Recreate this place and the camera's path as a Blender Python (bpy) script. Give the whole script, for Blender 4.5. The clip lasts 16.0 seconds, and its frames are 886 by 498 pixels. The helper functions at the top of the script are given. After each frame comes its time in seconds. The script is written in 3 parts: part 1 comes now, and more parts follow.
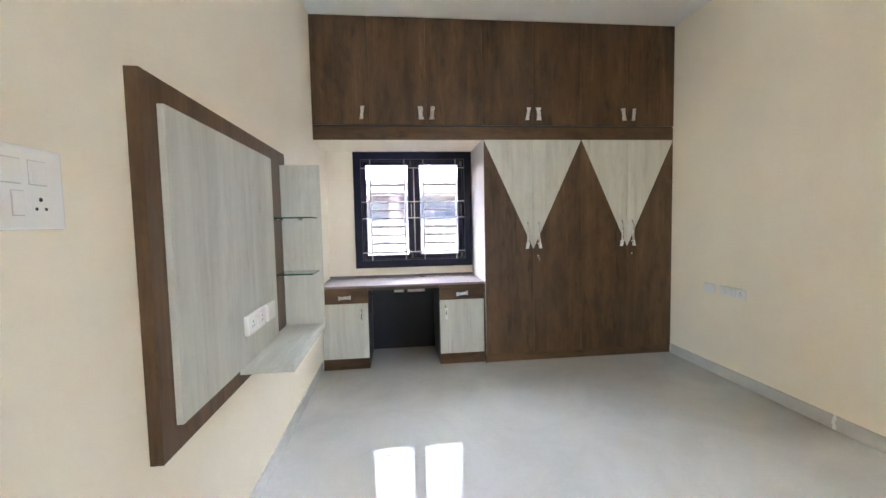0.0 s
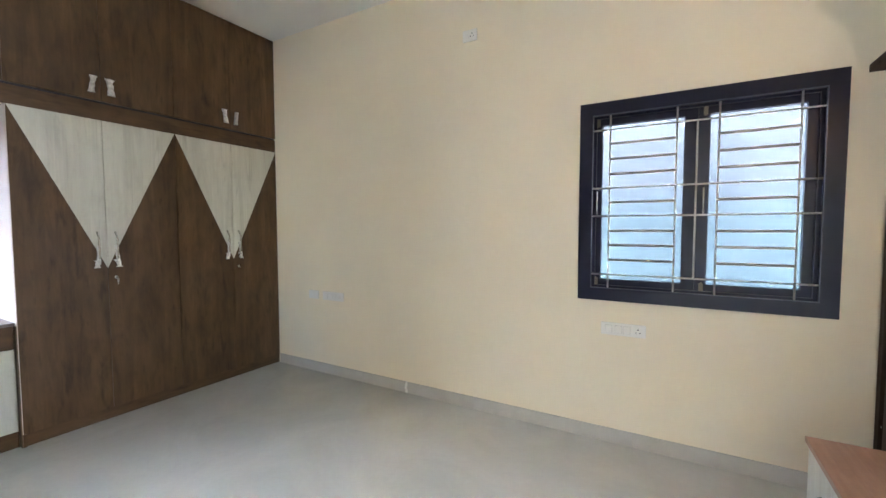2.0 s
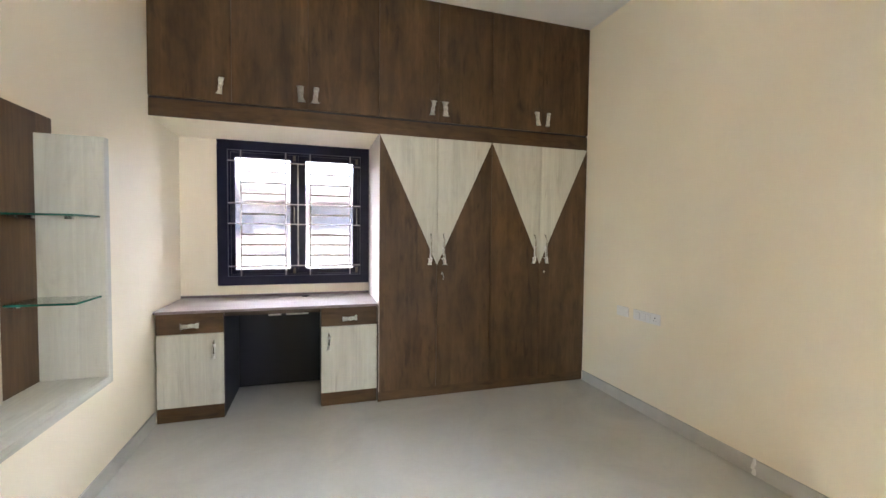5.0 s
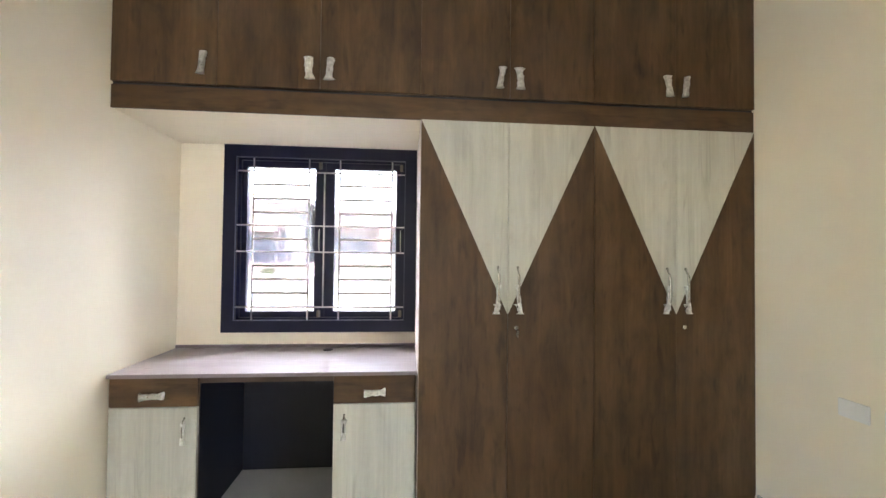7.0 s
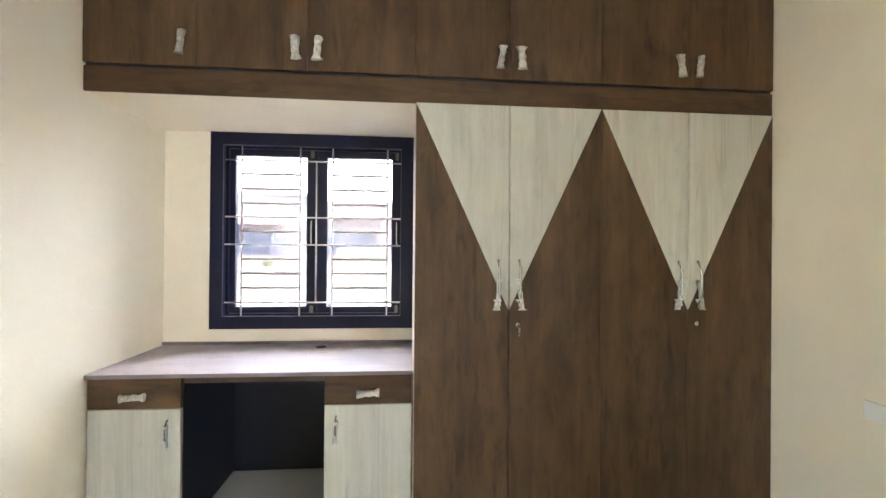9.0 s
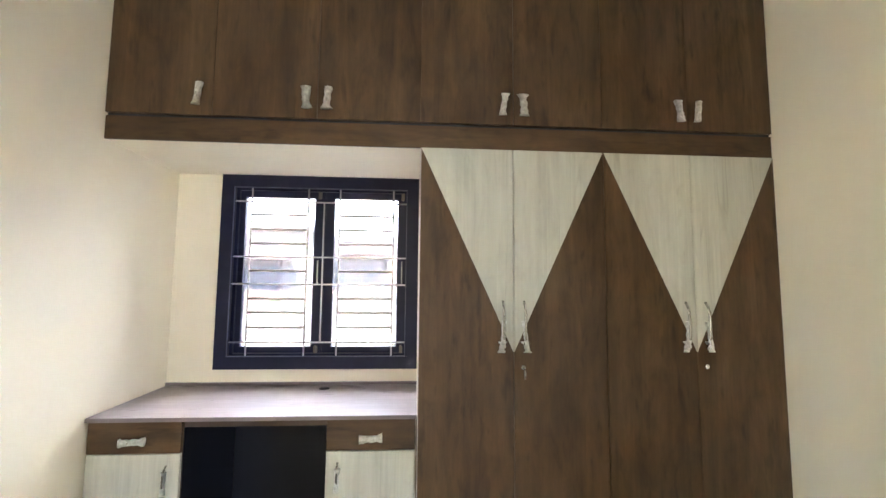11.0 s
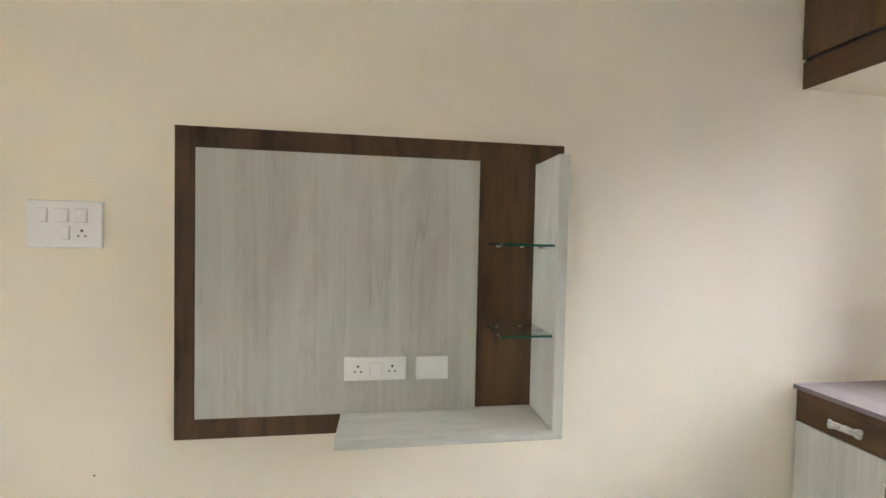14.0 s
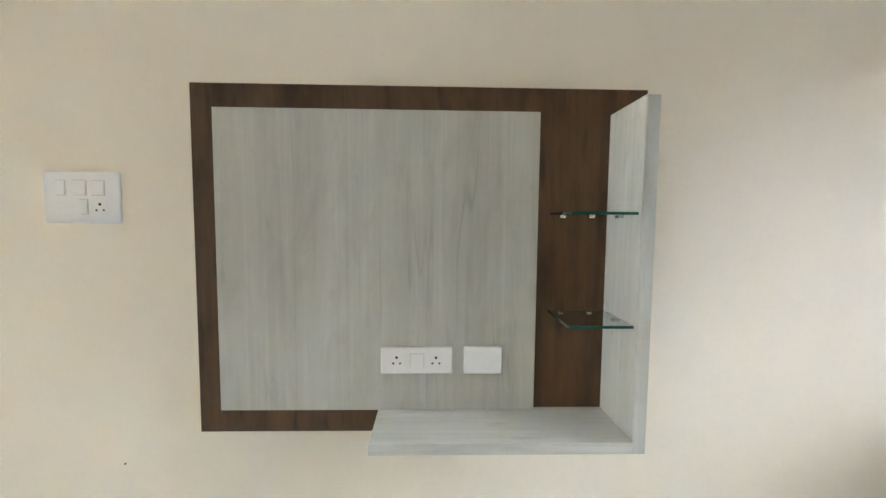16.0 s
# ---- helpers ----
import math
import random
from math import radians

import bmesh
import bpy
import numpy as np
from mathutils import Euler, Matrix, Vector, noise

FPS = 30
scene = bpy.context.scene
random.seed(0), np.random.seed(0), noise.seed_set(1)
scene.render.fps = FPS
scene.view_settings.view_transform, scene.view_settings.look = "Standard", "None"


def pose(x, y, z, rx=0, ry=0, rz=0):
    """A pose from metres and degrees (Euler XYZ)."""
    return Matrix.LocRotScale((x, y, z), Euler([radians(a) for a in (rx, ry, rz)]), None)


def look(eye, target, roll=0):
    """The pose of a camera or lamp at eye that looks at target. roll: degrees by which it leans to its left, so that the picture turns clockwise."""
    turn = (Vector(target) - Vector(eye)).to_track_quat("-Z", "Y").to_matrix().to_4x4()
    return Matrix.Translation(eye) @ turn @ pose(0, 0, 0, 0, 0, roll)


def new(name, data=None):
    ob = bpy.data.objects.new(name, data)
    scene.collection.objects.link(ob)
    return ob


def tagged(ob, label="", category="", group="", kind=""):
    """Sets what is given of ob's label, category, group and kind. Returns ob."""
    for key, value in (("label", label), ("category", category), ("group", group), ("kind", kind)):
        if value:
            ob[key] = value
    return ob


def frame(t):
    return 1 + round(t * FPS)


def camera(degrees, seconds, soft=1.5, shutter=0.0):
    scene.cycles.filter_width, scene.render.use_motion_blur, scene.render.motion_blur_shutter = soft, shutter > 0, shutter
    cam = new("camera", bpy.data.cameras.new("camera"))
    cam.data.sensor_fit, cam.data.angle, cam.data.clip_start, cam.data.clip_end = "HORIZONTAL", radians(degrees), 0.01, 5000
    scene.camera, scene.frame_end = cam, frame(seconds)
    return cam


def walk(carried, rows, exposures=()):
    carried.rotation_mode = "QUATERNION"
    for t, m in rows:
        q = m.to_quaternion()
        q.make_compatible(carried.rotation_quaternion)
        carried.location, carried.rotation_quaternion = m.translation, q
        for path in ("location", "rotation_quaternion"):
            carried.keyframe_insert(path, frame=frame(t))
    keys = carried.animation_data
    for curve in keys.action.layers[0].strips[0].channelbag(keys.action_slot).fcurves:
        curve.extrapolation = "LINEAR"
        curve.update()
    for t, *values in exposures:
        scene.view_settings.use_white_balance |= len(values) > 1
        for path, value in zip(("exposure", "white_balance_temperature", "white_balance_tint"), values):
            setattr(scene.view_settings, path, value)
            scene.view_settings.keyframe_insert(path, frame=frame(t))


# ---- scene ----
cam = camera(94.5, 16.0)
PATH = [
    (0, (0.129, 0.18, 1.292), (0.348, 2.163, 1.164), -1.2),
    (0.5, (0.164, 0.298, 1.297), (0.625, 2.239, 1.157), -0.9),
    (1, (0.18, 0.383, 1.281), (1.098, 2.156, 1.159), -0.7),
    (1.5, (0.115, 0.47, 1.297), (1.546, 1.863, 1.185), -0.2),
    (2, (0.102, 0.457, 1.307), (1.832, 1.455, 1.201), -0.1),
    (2.5, (0.107, 0.439, 1.301), (1.954, 1.201, 1.209), 0.0),
    (2.8, (0.116, 0.434, 1.294), (1.966, 1.189, 1.209), 0.0),
    (3, (0.108, 0.446, 1.296), (1.944, 1.236, 1.213), -0.0),
    (3.5, (0.137, 0.486, 1.295), (1.817, 1.569, 1.219), -0.2),
    (4, (0.221, 0.544, 1.305), (1.578, 2.011, 1.234), 0.0),
    (4.5, (0.378, 0.554, 1.301), (1.295, 2.33, 1.229), 0.4),
    (5, (0.458, 0.734, 1.285), (1.05, 2.643, 1.209), 0.6),
    (7.5, (0.88, 1.856, 1.326), (1.048, 3.848, 1.379), 0.5),
    (8, (0.881, 1.872, 1.322), (1.043, 3.865, 1.323), 0.4),
    (10.5, (0.89, 1.864, 1.341), (1.058, 3.855, 1.429), 0.6),
    (11, (0.894, 1.858, 1.359), (1.023, 3.847, 1.529), 0.5),
    (11.5, (0.906, 1.872, 1.352), (0.845, 3.862, 1.545), 0.3),
    (12, (0.933, 1.922, 1.364), (0.408, 3.846, 1.52), 0.3),
    (12.5, (0.952, 1.976, 1.352), (-0.221, 3.593, 1.458), 0.7),
    (13, (0.942, 2.015, 1.353), (-0.73, 3.112, 1.385), 1.2),
    (13.5, (0.929, 2.039, 1.36), (-0.976, 2.647, 1.333), 1.3),
    (14, (0.972, 2.048, 1.353), (-1.007, 2.334, 1.299), 1.2),
    (14.5, (1.018, 2.066, 1.352), (-0.976, 2.199, 1.272), 1.2),
    (15, (0.995, 2.065, 1.342), (-1.001, 2.153, 1.252), 1.0),
    (15.5, (0.865, 2.065, 1.334), (-1.131, 2.13, 1.217), 0.7),
    (16, (0.739, 2.071, 1.316), (-1.255, 2.124, 1.17), 0.5),
]
walk(cam, [(t, look(eye, target, roll)) for t, eye, target, roll in PATH],
     exposures=[(0, 5.40, 5950, 12), (1, 5.37, 6100, 11), (2.5, 5.20, 5800, 12), (3.5, 5.25, 5800, 12), (4.1, 5.22, 5850, 13), (5, 5.36, 6450, 13), (7.5, 5.53, 6350, 10),
                (10.5, 5.62, 6350, 9), (11.5, 5.52, 6400, 9), (12.5, 5.23, 6450, 11), (13.5, 5.08, 6850, 11), (14.5, 5.33, 6050, 11), (16, 5.27, 6050, 10)])

# ---- light ----
world = bpy.data.worlds.new("sky")
scene.world = world
world.use_nodes = True
wn = world.node_tree.nodes
sky = wn.new("ShaderNodeTexSky")
sky.sky_type, sky.sun_disc = "NISHITA", False
sky.sun_elevation, sky.sun_rotation = radians(58), radians(210)
world.node_tree.links.new(sky.outputs[0], wn["Background"].inputs[0])
wn["Background"].inputs[1].default_value = 0.15
sun_data = bpy.data.lights.new("sun", "SUN")
sun_data.energy, sun_data.angle, sun_data.color = 5.0, radians(0.5), (1.0, 0.95, 0.87)
sun = new("sun", sun_data)
sun.matrix_world = look((-5, -8.5, 16), (0, 0, 0))

# added fill light in an unseen hall, brightens the room through the doorway
hall_data = bpy.data.lights.new("hall_fill_light", "AREA")
hall_data.shape, hall_data.size, hall_data.size_y = "RECTANGLE", 1.6, 1.8
hall_data.energy, hall_data.color = 1.8, (0.97, 0.985, 1.0)
hall_light = new("hall_fill_light", hall_data)
hall_light.matrix_world = look((-1.9, -1.8, 1.3), (-1.9, 0, 1.3))

# ---- the room in metres ----
XL, XR = -0.563, 2.718           # left and right wall
YB, YF = -0.376, 4.424           # back wall, window wall
H = 3.05                         # ceiling
YW = 3.80                        # front of the wardrobe and the loft
SPLIT = 0.907                    # side of the wardrobe at the window niche
YD = 3.833                       # front of the desk


# ---- materials ----
def material(name):
    m = bpy.data.materials.new(name)
    m.use_nodes = True
    nt = m.node_tree
    return m, nt, nt.nodes["Principled BSDF"]


def node(nt, kind, **values):
    n = nt.nodes.new(kind)
    for k, v in values.items():
        n.inputs[k].default_value = v
    return n


def ramp(nt, source, stops):
    r = nt.nodes.new("ShaderNodeValToRGB")
    e = r.color_ramp.elements
    while len(e) < len(stops):
        e.new(0.5)
    for el, (p, c) in zip(e, stops):
        el.position, el.color = p, (*c, 1)
    nt.links.new(source, r.inputs[0])
    return r.outputs[0]


def bump(nt, bsdf, source, strength, distance):
    b = node(nt, "ShaderNodeBump", Strength=strength, Distance=distance)
    nt.links.new(source, b.inputs["Height"])
    nt.links.new(b.outputs[0], bsdf.inputs["Normal"])


def coords(nt, scale, vary=True):
    """Object coordinates at a scale, shifted for each object."""
    tc = nt.nodes.new("ShaderNodeTexCoord")
    mp = node(nt, "ShaderNodeMapping", Scale=scale)
    if vary:
        oi = nt.nodes.new("ShaderNodeObjectInfo")
        mul = nt.nodes.new("ShaderNodeVectorMath")
        mul.operation = "MULTIPLY_ADD"
        comb = nt.nodes.new("ShaderNodeCombineXYZ")
        for i in range(3):
            nt.links.new(oi.outputs["Random"], comb.inputs[i])
        mul.inputs[1].default_value = (7.3, 5.1, 3.7)
        nt.links.new(comb.outputs[0], mul.inputs[0])
        nt.links.new(tc.outputs["Object"], mul.inputs[2])
        nt.links.new(mul.outputs[0], mp.inputs[0])
    else:
        nt.links.new(tc.outputs["Object"], mp.inputs[0])
    return mp.outputs[0]


def noise_tex(nt, vector, scale, detail=4.0, rough=0.55, distort=0.0):
    n = node(nt, "ShaderNodeTexNoise", Scale=scale, Detail=detail, Roughness=rough, Distortion=distort)
    nt.links.new(vector, n.inputs["Vector"])
    return n.outputs["Fac"]


def mix(nt, a, b, fac, blend="MIX"):
    m = nt.nodes.new("ShaderNodeMix")
    m.data_type, m.blend_type = "RGBA", blend
    for sock, v in ((m.inputs[0], fac), (m.inputs[6], a), (m.inputs[7], b)):
        if isinstance(v, (float, int)):
            sock.default_value = v
        elif isinstance(v, tuple):
            sock.default_value = (*v, 1)
        else:
            nt.links.new(v, sock)
    return m.outputs[2]


def plain(name, color, rough=0.5, metal=0.0, spot=0.06):
    m, nt, b = material(name)
    f = noise_tex(nt, coords(nt, (1, 1, 1)), 9.0, 5.0)
    dark = tuple(c * (1 - spot) for c in color)
    light = tuple(min(1, c * (1 + spot)) for c in color)
    nt.links.new(ramp(nt, f, [(0.3, dark), (0.7, light)]), b.inputs["Base Color"])
    b.inputs["Roughness"].default_value, b.inputs["Metallic"].default_value = rough, metal
    return m


def paint(name, color, rough=0.6):
    """Emulsion paint, rolled on plaster: faint patches and a fine stipple."""
    m, nt, b = material(name)
    v = coords(nt, (1, 1, 1), False)
    big = noise_tex(nt, v, 1.3, 3.0)
    fine = noise_tex(nt, v, 160.0, 3.0)
    a = ramp(nt, big, [(0.3, tuple(c * 0.965 for c in color)), (0.7, tuple(min(1, c * 1.02) for c in color))])
    nt.links.new(a, b.inputs["Base Color"])
    b.inputs["Roughness"].default_value = rough
    wavy = noise_tex(nt, v, 14.0, 2.0)
    s = nt.nodes.new("ShaderNodeMath")
    s.operation = "MULTIPLY_ADD"
    s.inputs[1].default_value = 0.15
    nt.links.new(fine, s.inputs[0])
    nt.links.new(wavy, s.inputs[2])
    bump(nt, b, s.outputs[0], 0.12, 0.004)
    return m


def laminate(name, stops, streak, rough, axis="z", wide=1.0, blotch=0.0, line=0.0, strips=0.0, dashes=0.0):
    """Wood-print laminate: long grain along one axis, broad bands and a few dark figures."""
    m, nt, b = material(name)
    ax = "xyz".index(axis)
    def along(s, l):
        return tuple(l if i == ax else s for i in range(3))
    fine = noise_tex(nt, coords(nt, along(1.0, 0.035)), 80.0, 4.0, 0.6, 0.3)
    band = noise_tex(nt, coords(nt, along(1.0, 0.09)), 8.0 * wide, 5.0, 0.6, 0.6)
    fig = noise_tex(nt, coords(nt, along(1.0, 0.26)), 13.0 * wide, 6.0, 0.66, 1.2)
    base = ramp(nt, band, stops)
    c = mix(nt, base, ramp(nt, fine, [(0.3, (0.75, 0.75, 0.75)), (0.7, (1.08, 1.08, 1.08))]), streak, "MULTIPLY")
    c = mix(nt, c, ramp(nt, fig, [(0.30, (0.42, 0.39, 0.37)), (0.52, (1, 1, 1)), (0.72, (1.14, 1.14, 1.12))]), streak, "MULTIPLY")
    if blotch:
        cloud = noise_tex(nt, coords(nt, along(1.0, 0.5)), 6.5, 5.0, 0.6, 0.5)
        c = mix(nt, c, ramp(nt, cloud, [(0.3, (0.55, 0.52, 0.50)), (0.5, (1, 1, 1)), (0.7, (1.3, 1.32, 1.30))]), blotch, "MULTIPLY")
    if line:
        vein = noise_tex(nt, coords(nt, along(1.0, 0.045)), 17.0, 3.0, 0.5, 0.8)
        c = mix(nt, c, ramp(nt, vein, [(0.30, (0.70, 0.68, 0.66)), (0.40, (1, 1, 1)), (0.60, (1, 1, 1)), (0.68, (1.12, 1.12, 1.11))]), line, "MULTIPLY")
        knot = noise_tex(nt, coords(nt, along(1.0, 0.30)), 30.0, 3.0, 0.5, 0.4)
        c = mix(nt, c, ramp(nt, knot, [(0.24, (0.62, 0.58, 0.54)), (0.34, (1, 1, 1))]), line, "MULTIPLY")
    if strips:
        strip = noise_tex(nt, coords(nt, along(1.0, 0.012)), 7.5, 3.0, 0.7)
        r = nt.nodes.new("ShaderNodeValToRGB")
        r.color_ramp.interpolation = "CONSTANT"
        e = r.color_ramp.elements
        tones = (0.90, 1.03, 0.95, 1.08, 0.98, 0.92, 1.06, 0.97, 1.04, 0.94)
        for i, tone in enumerate(tones):
            el = e[i] if i < 2 else e.new(0.5)
            el.position, el.color = 0.30 + 0.045 * i, (tone, tone, tone * 0.99, 1)
        nt.links.new(strip, r.inputs[0])
        c = mix(nt, c, r.outputs[0], strips, "MULTIPLY")
        ring = noise_tex(nt, coords(nt, along(1.0, 0.07)), 8.0, 2.0, 0.5, 0.5)
        where = noise_tex(nt, coords(nt, along(1.0, 0.4)), 5.0, 2.0)
        crack = mix(nt, (1.0, 1.0, 1.0), ramp(nt, ring, [(0.482, (1, 1, 1)), (0.497, (0.62, 0.60, 0.57)), (0.506, (1, 1, 1)), (0.56, (1.05, 1.05, 1.05)), (0.60, (1, 1, 1))]),
                    ramp(nt, where, [(0.45, (0, 0, 0)), (0.62, (1, 1, 1))]))
        c = mix(nt, c, crack, min(1.0, strips * 1.2), "MULTIPLY")
    if dashes:
        dash = noise_tex(nt, coords(nt, along(1.0, 0.20)), 21.0, 3.0, 0.55, 0.3)
        c = mix(nt, c, ramp(nt, dash, [(0.28, (0.50, 0.47, 0.44)), (0.42, (1, 1, 1)), (0.62, (1, 1, 1)), (0.74, (1.22, 1.18, 1.08))]), dashes, "MULTIPLY")
    b.inputs["Specular IOR Level"].default_value = 0.35
    nt.links.new(c, b.inputs["Base Color"])
    r = ramp(nt, fine, [(0.2, (rough + 0.08,) * 3), (0.8, (rough - 0.05,) * 3)])
    nt.links.new(r, b.inputs["Roughness"])
    bump(nt, b, fine, 0.05, 0.001)
    return m


WALNUT = [(0.27, (0.054, 0.029, 0.0132)), (0.5, (0.085, 0.0465, 0.0210)), (0.73, (0.126, 0.073, 0.034))]
ASH = [(0.28, (0.465, 0.458, 0.400)), (0.5, (0.53, 0.525, 0.462)), (0.72, (0.59, 0.585, 0.520))]
m_walnut = laminate("walnut_laminate", WALNUT, 0.45, 0.42, "z", 1.0, 0.6, 0.0, 0.35, 0.8)
m_walnut_x = laminate("walnut_laminate_across", WALNUT, 0.45, 0.42, "x", 1.0, 0.6, 0.0, 0.35, 0.8)
# paler, bluer than the other walnut: the window's sheen is in the base colour
m_desk = laminate("walnut_worktop_sheen", [(0.25, (0.16, 0.130, 0.138)), (0.5, (0.195, 0.160, 0.170)), (0.75, (0.23, 0.192, 0.202))], 0.3, 0.30, "x")
m_desk.node_tree.nodes["Principled BSDF"].inputs["Specular IOR Level"].default_value = 0.7
m_ash = laminate("whitewashed_laminate", ASH, 0.20, 0.45, "z", 0.8, 0.0, 0.22, 0.42)
m_ash_y = laminate("whitewashed_laminate_along", ASH, 0.20, 0.45, "y", 0.8, 0.0, 0.22, 0.42)
m_darkwood = laminate("dark_dresser_laminate", [(0.27, (0.046, 0.029, 0.022)), (0.5, (0.066, 0.042, 0.032)), (0.73, (0.088, 0.058, 0.045))], 0.3, 0.6)
m_darkwood.node_tree.nodes["Principled BSDF"].inputs["Specular IOR Level"].default_value = 0.15
m_redwood = laminate("dresser_top_laminate", [(0.25, (0.25, 0.135, 0.085)), (0.5, (0.31, 0.175, 0.115)), (0.75, (0.36, 0.21, 0.145))], 0.22, 0.42, "x", 1.0, 0.35)
m_edge = plain("walnut_edge_band", (0.06, 0.035, 0.024), 0.45)
m_inside = plain("near_black_navy", (0.007, 0.0085, 0.017), 0.5)
m_niche = paint("niche_side_laminate", (0.67, 0.60, 0.585), 0.4)
m_cream = paint("cream_wall_paint", (0.875, 0.80, 0.65))
m_ceiling = paint("white_ceiling_paint", (0.85, 0.84, 0.805))
m_frame = plain("navy_black_window_paint", (0.008, 0.009, 0.027), 0.34, 0.0, 0.2)
m_frame.node_tree.nodes["Principled BSDF"].inputs["Specular IOR Level"].default_value = 0.28
# lighter navy stands in for a highlight along the casing edge
m_bead = plain("highlight_navy_edge", (0.085, 0.09, 0.13), 0.3, 0.0, 0.25)
m_bevel = plain("pale_mirror_bevel", (0.55, 0.62, 0.60), 0.08, 0.0, 0.05)
m_grille = plain("grey_painted_steel_bar", (0.70, 0.67, 0.64), 0.4, 0.1, 0.12)
m_rod = plain("beige_painted_thin_rod", (0.40, 0.34, 0.29), 0.45, 0.0, 0.12)
m_chrome = plain("brushed_chrome", (0.62, 0.62, 0.62), 0.22, 1.0)
m_bolt = plain("dull_bronze", (0.20, 0.17, 0.13), 0.4, 0.6)
m_white = plain("white_switch_plastic", (0.89, 0.88, 0.85), 0.25, 0.0, 0.02)
m_key = plain("grey_switch_gap", (0.55, 0.54, 0.52), 0.4)
m_hole = plain("black_socket_hole", (0.01, 0.01, 0.01), 0.6)
m_glue = plain("dried_white_glue", (0.7, 0.68, 0.64), 0.5)

m_filler = plain("white_cement", (0.80, 0.79, 0.76), 0.8)

m_wrap, nt, b = material("clear_wrapping_film")
f = noise_tex(nt, coords(nt, (1, 1, 1)), 70.0, 4.0)
nt.links.new(ramp(nt, f, [(0.35, (0.50, 0.50, 0.47)), (0.65, (0.85, 0.85, 0.82))]), b.inputs["Base Color"])
b.inputs["Roughness"].default_value, b.inputs["Transmission Weight"].default_value = 0.28, 0.35
bump(nt, b, f, 0.6, 0.004)

m_floor, nt, b = material("polished_vitrified_floor")
v = coords(nt, (1, 1, 1), False)
cloud = noise_tex(nt, v, 1.6, 6.0, 0.6, 0.8)
grain = noise_tex(nt, v, 38.0, 4.0, 0.6)
c = ramp(nt, cloud, [(0.3, (0.45, 0.453, 0.43)), (0.5, (0.50, 0.503, 0.478)), (0.72, (0.545, 0.548, 0.522))])
c = mix(nt, c, ramp(nt, grain, [(0.35, (0.92, 0.92, 0.92)), (0.65, (1.04, 1.04, 1.04))]), 0.2, "MULTIPLY")
nt.links.new(c, b.inputs["Base Color"])
nt.links.new(ramp(nt, cloud, [(0.3, (0.008,) * 3), (0.7, (0.022,) * 3)]), b.inputs["Roughness"])
b.inputs["Specular IOR Level"].default_value = 0.85
bump(nt, b, noise_tex(nt, v, 2.2, 2.0), 0.02, 0.004)

m_skirt, nt, b = material("grey_skirting_tile")
v = coords(nt, (1, 1, 1), False)
nt.links.new(ramp(nt, noise_tex(nt, v, 5.0, 5.0), [(0.3, (0.50, 0.49, 0.455)), (0.7, (0.58, 0.57, 0.535))]), b.inputs["Base Color"])
b.inputs["Roughness"].default_value = 0.12


def glass(name, color, rough=0.0):
    m, nt, b = material(name)
    b.inputs["Base Color"].default_value = (*color, 1)
    b.inputs["Roughness"].default_value = rough
    b.inputs["Transmission Weight"].default_value, b.inputs["IOR"].default_value = 1.0, 1.45
    return m


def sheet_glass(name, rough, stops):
    """Thin pane: see-through with a view-dimming tint that may change with height, and a reflecting surface."""
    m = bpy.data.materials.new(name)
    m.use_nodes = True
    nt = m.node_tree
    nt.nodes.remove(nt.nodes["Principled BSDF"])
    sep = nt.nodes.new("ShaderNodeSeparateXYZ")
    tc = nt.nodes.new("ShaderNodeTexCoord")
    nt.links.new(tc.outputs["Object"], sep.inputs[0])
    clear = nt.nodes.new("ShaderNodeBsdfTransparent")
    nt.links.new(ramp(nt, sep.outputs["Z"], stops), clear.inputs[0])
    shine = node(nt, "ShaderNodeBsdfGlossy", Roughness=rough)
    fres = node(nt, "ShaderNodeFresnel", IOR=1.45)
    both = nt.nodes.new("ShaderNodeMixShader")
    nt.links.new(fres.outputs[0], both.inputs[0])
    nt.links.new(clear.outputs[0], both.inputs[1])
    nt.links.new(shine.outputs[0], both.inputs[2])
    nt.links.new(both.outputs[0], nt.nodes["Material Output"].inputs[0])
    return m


# tint only darkens the bright view; the room's light passes undimmed
m_pane = sheet_glass("view_dimming_window_glass", 0.02, [(0.0, (0.212, 0.210, 0.221)), (1.0, (0.212, 0.210, 0.221))])
# daylight's change from bottom to top is put into this tint
m_frost = sheet_glass("frosted_dimming_glass", 0.35, [(0.0, (0.0612, 0.0732, 0.0801)), (0.35, (0.0658, 0.0773, 0.0840)), (0.55, (0.0744, 0.0801, 0.0869)), (0.93, (0.0789, 0.0830, 0.0887))])
m_shelf = glass("green_shelf_glass", (0.93, 0.985, 0.96))
m_shelf_edge = plain("green_glass_edge", (0.012, 0.085, 0.065), 0.12)
m_mirror, nt, b = material("silvered_mirror")
b.inputs["Base Color"].default_value = (0.86, 0.89, 0.88, 1)
b.inputs["Metallic"].default_value, b.inputs["Roughness"].default_value = 1.0, 0.02


def glow(name, color, strength):
    m, nt, b = material(name)
    b.inputs["Base Color"].default_value = (*color, 1)
    b.inputs["Emission Color"].default_value = (*color, 1)
    b.inputs["Emission Strength"].default_value = strength
    return m


m_led = glow("warm_led", (1.0, 0.64, 0.33), 1.1)

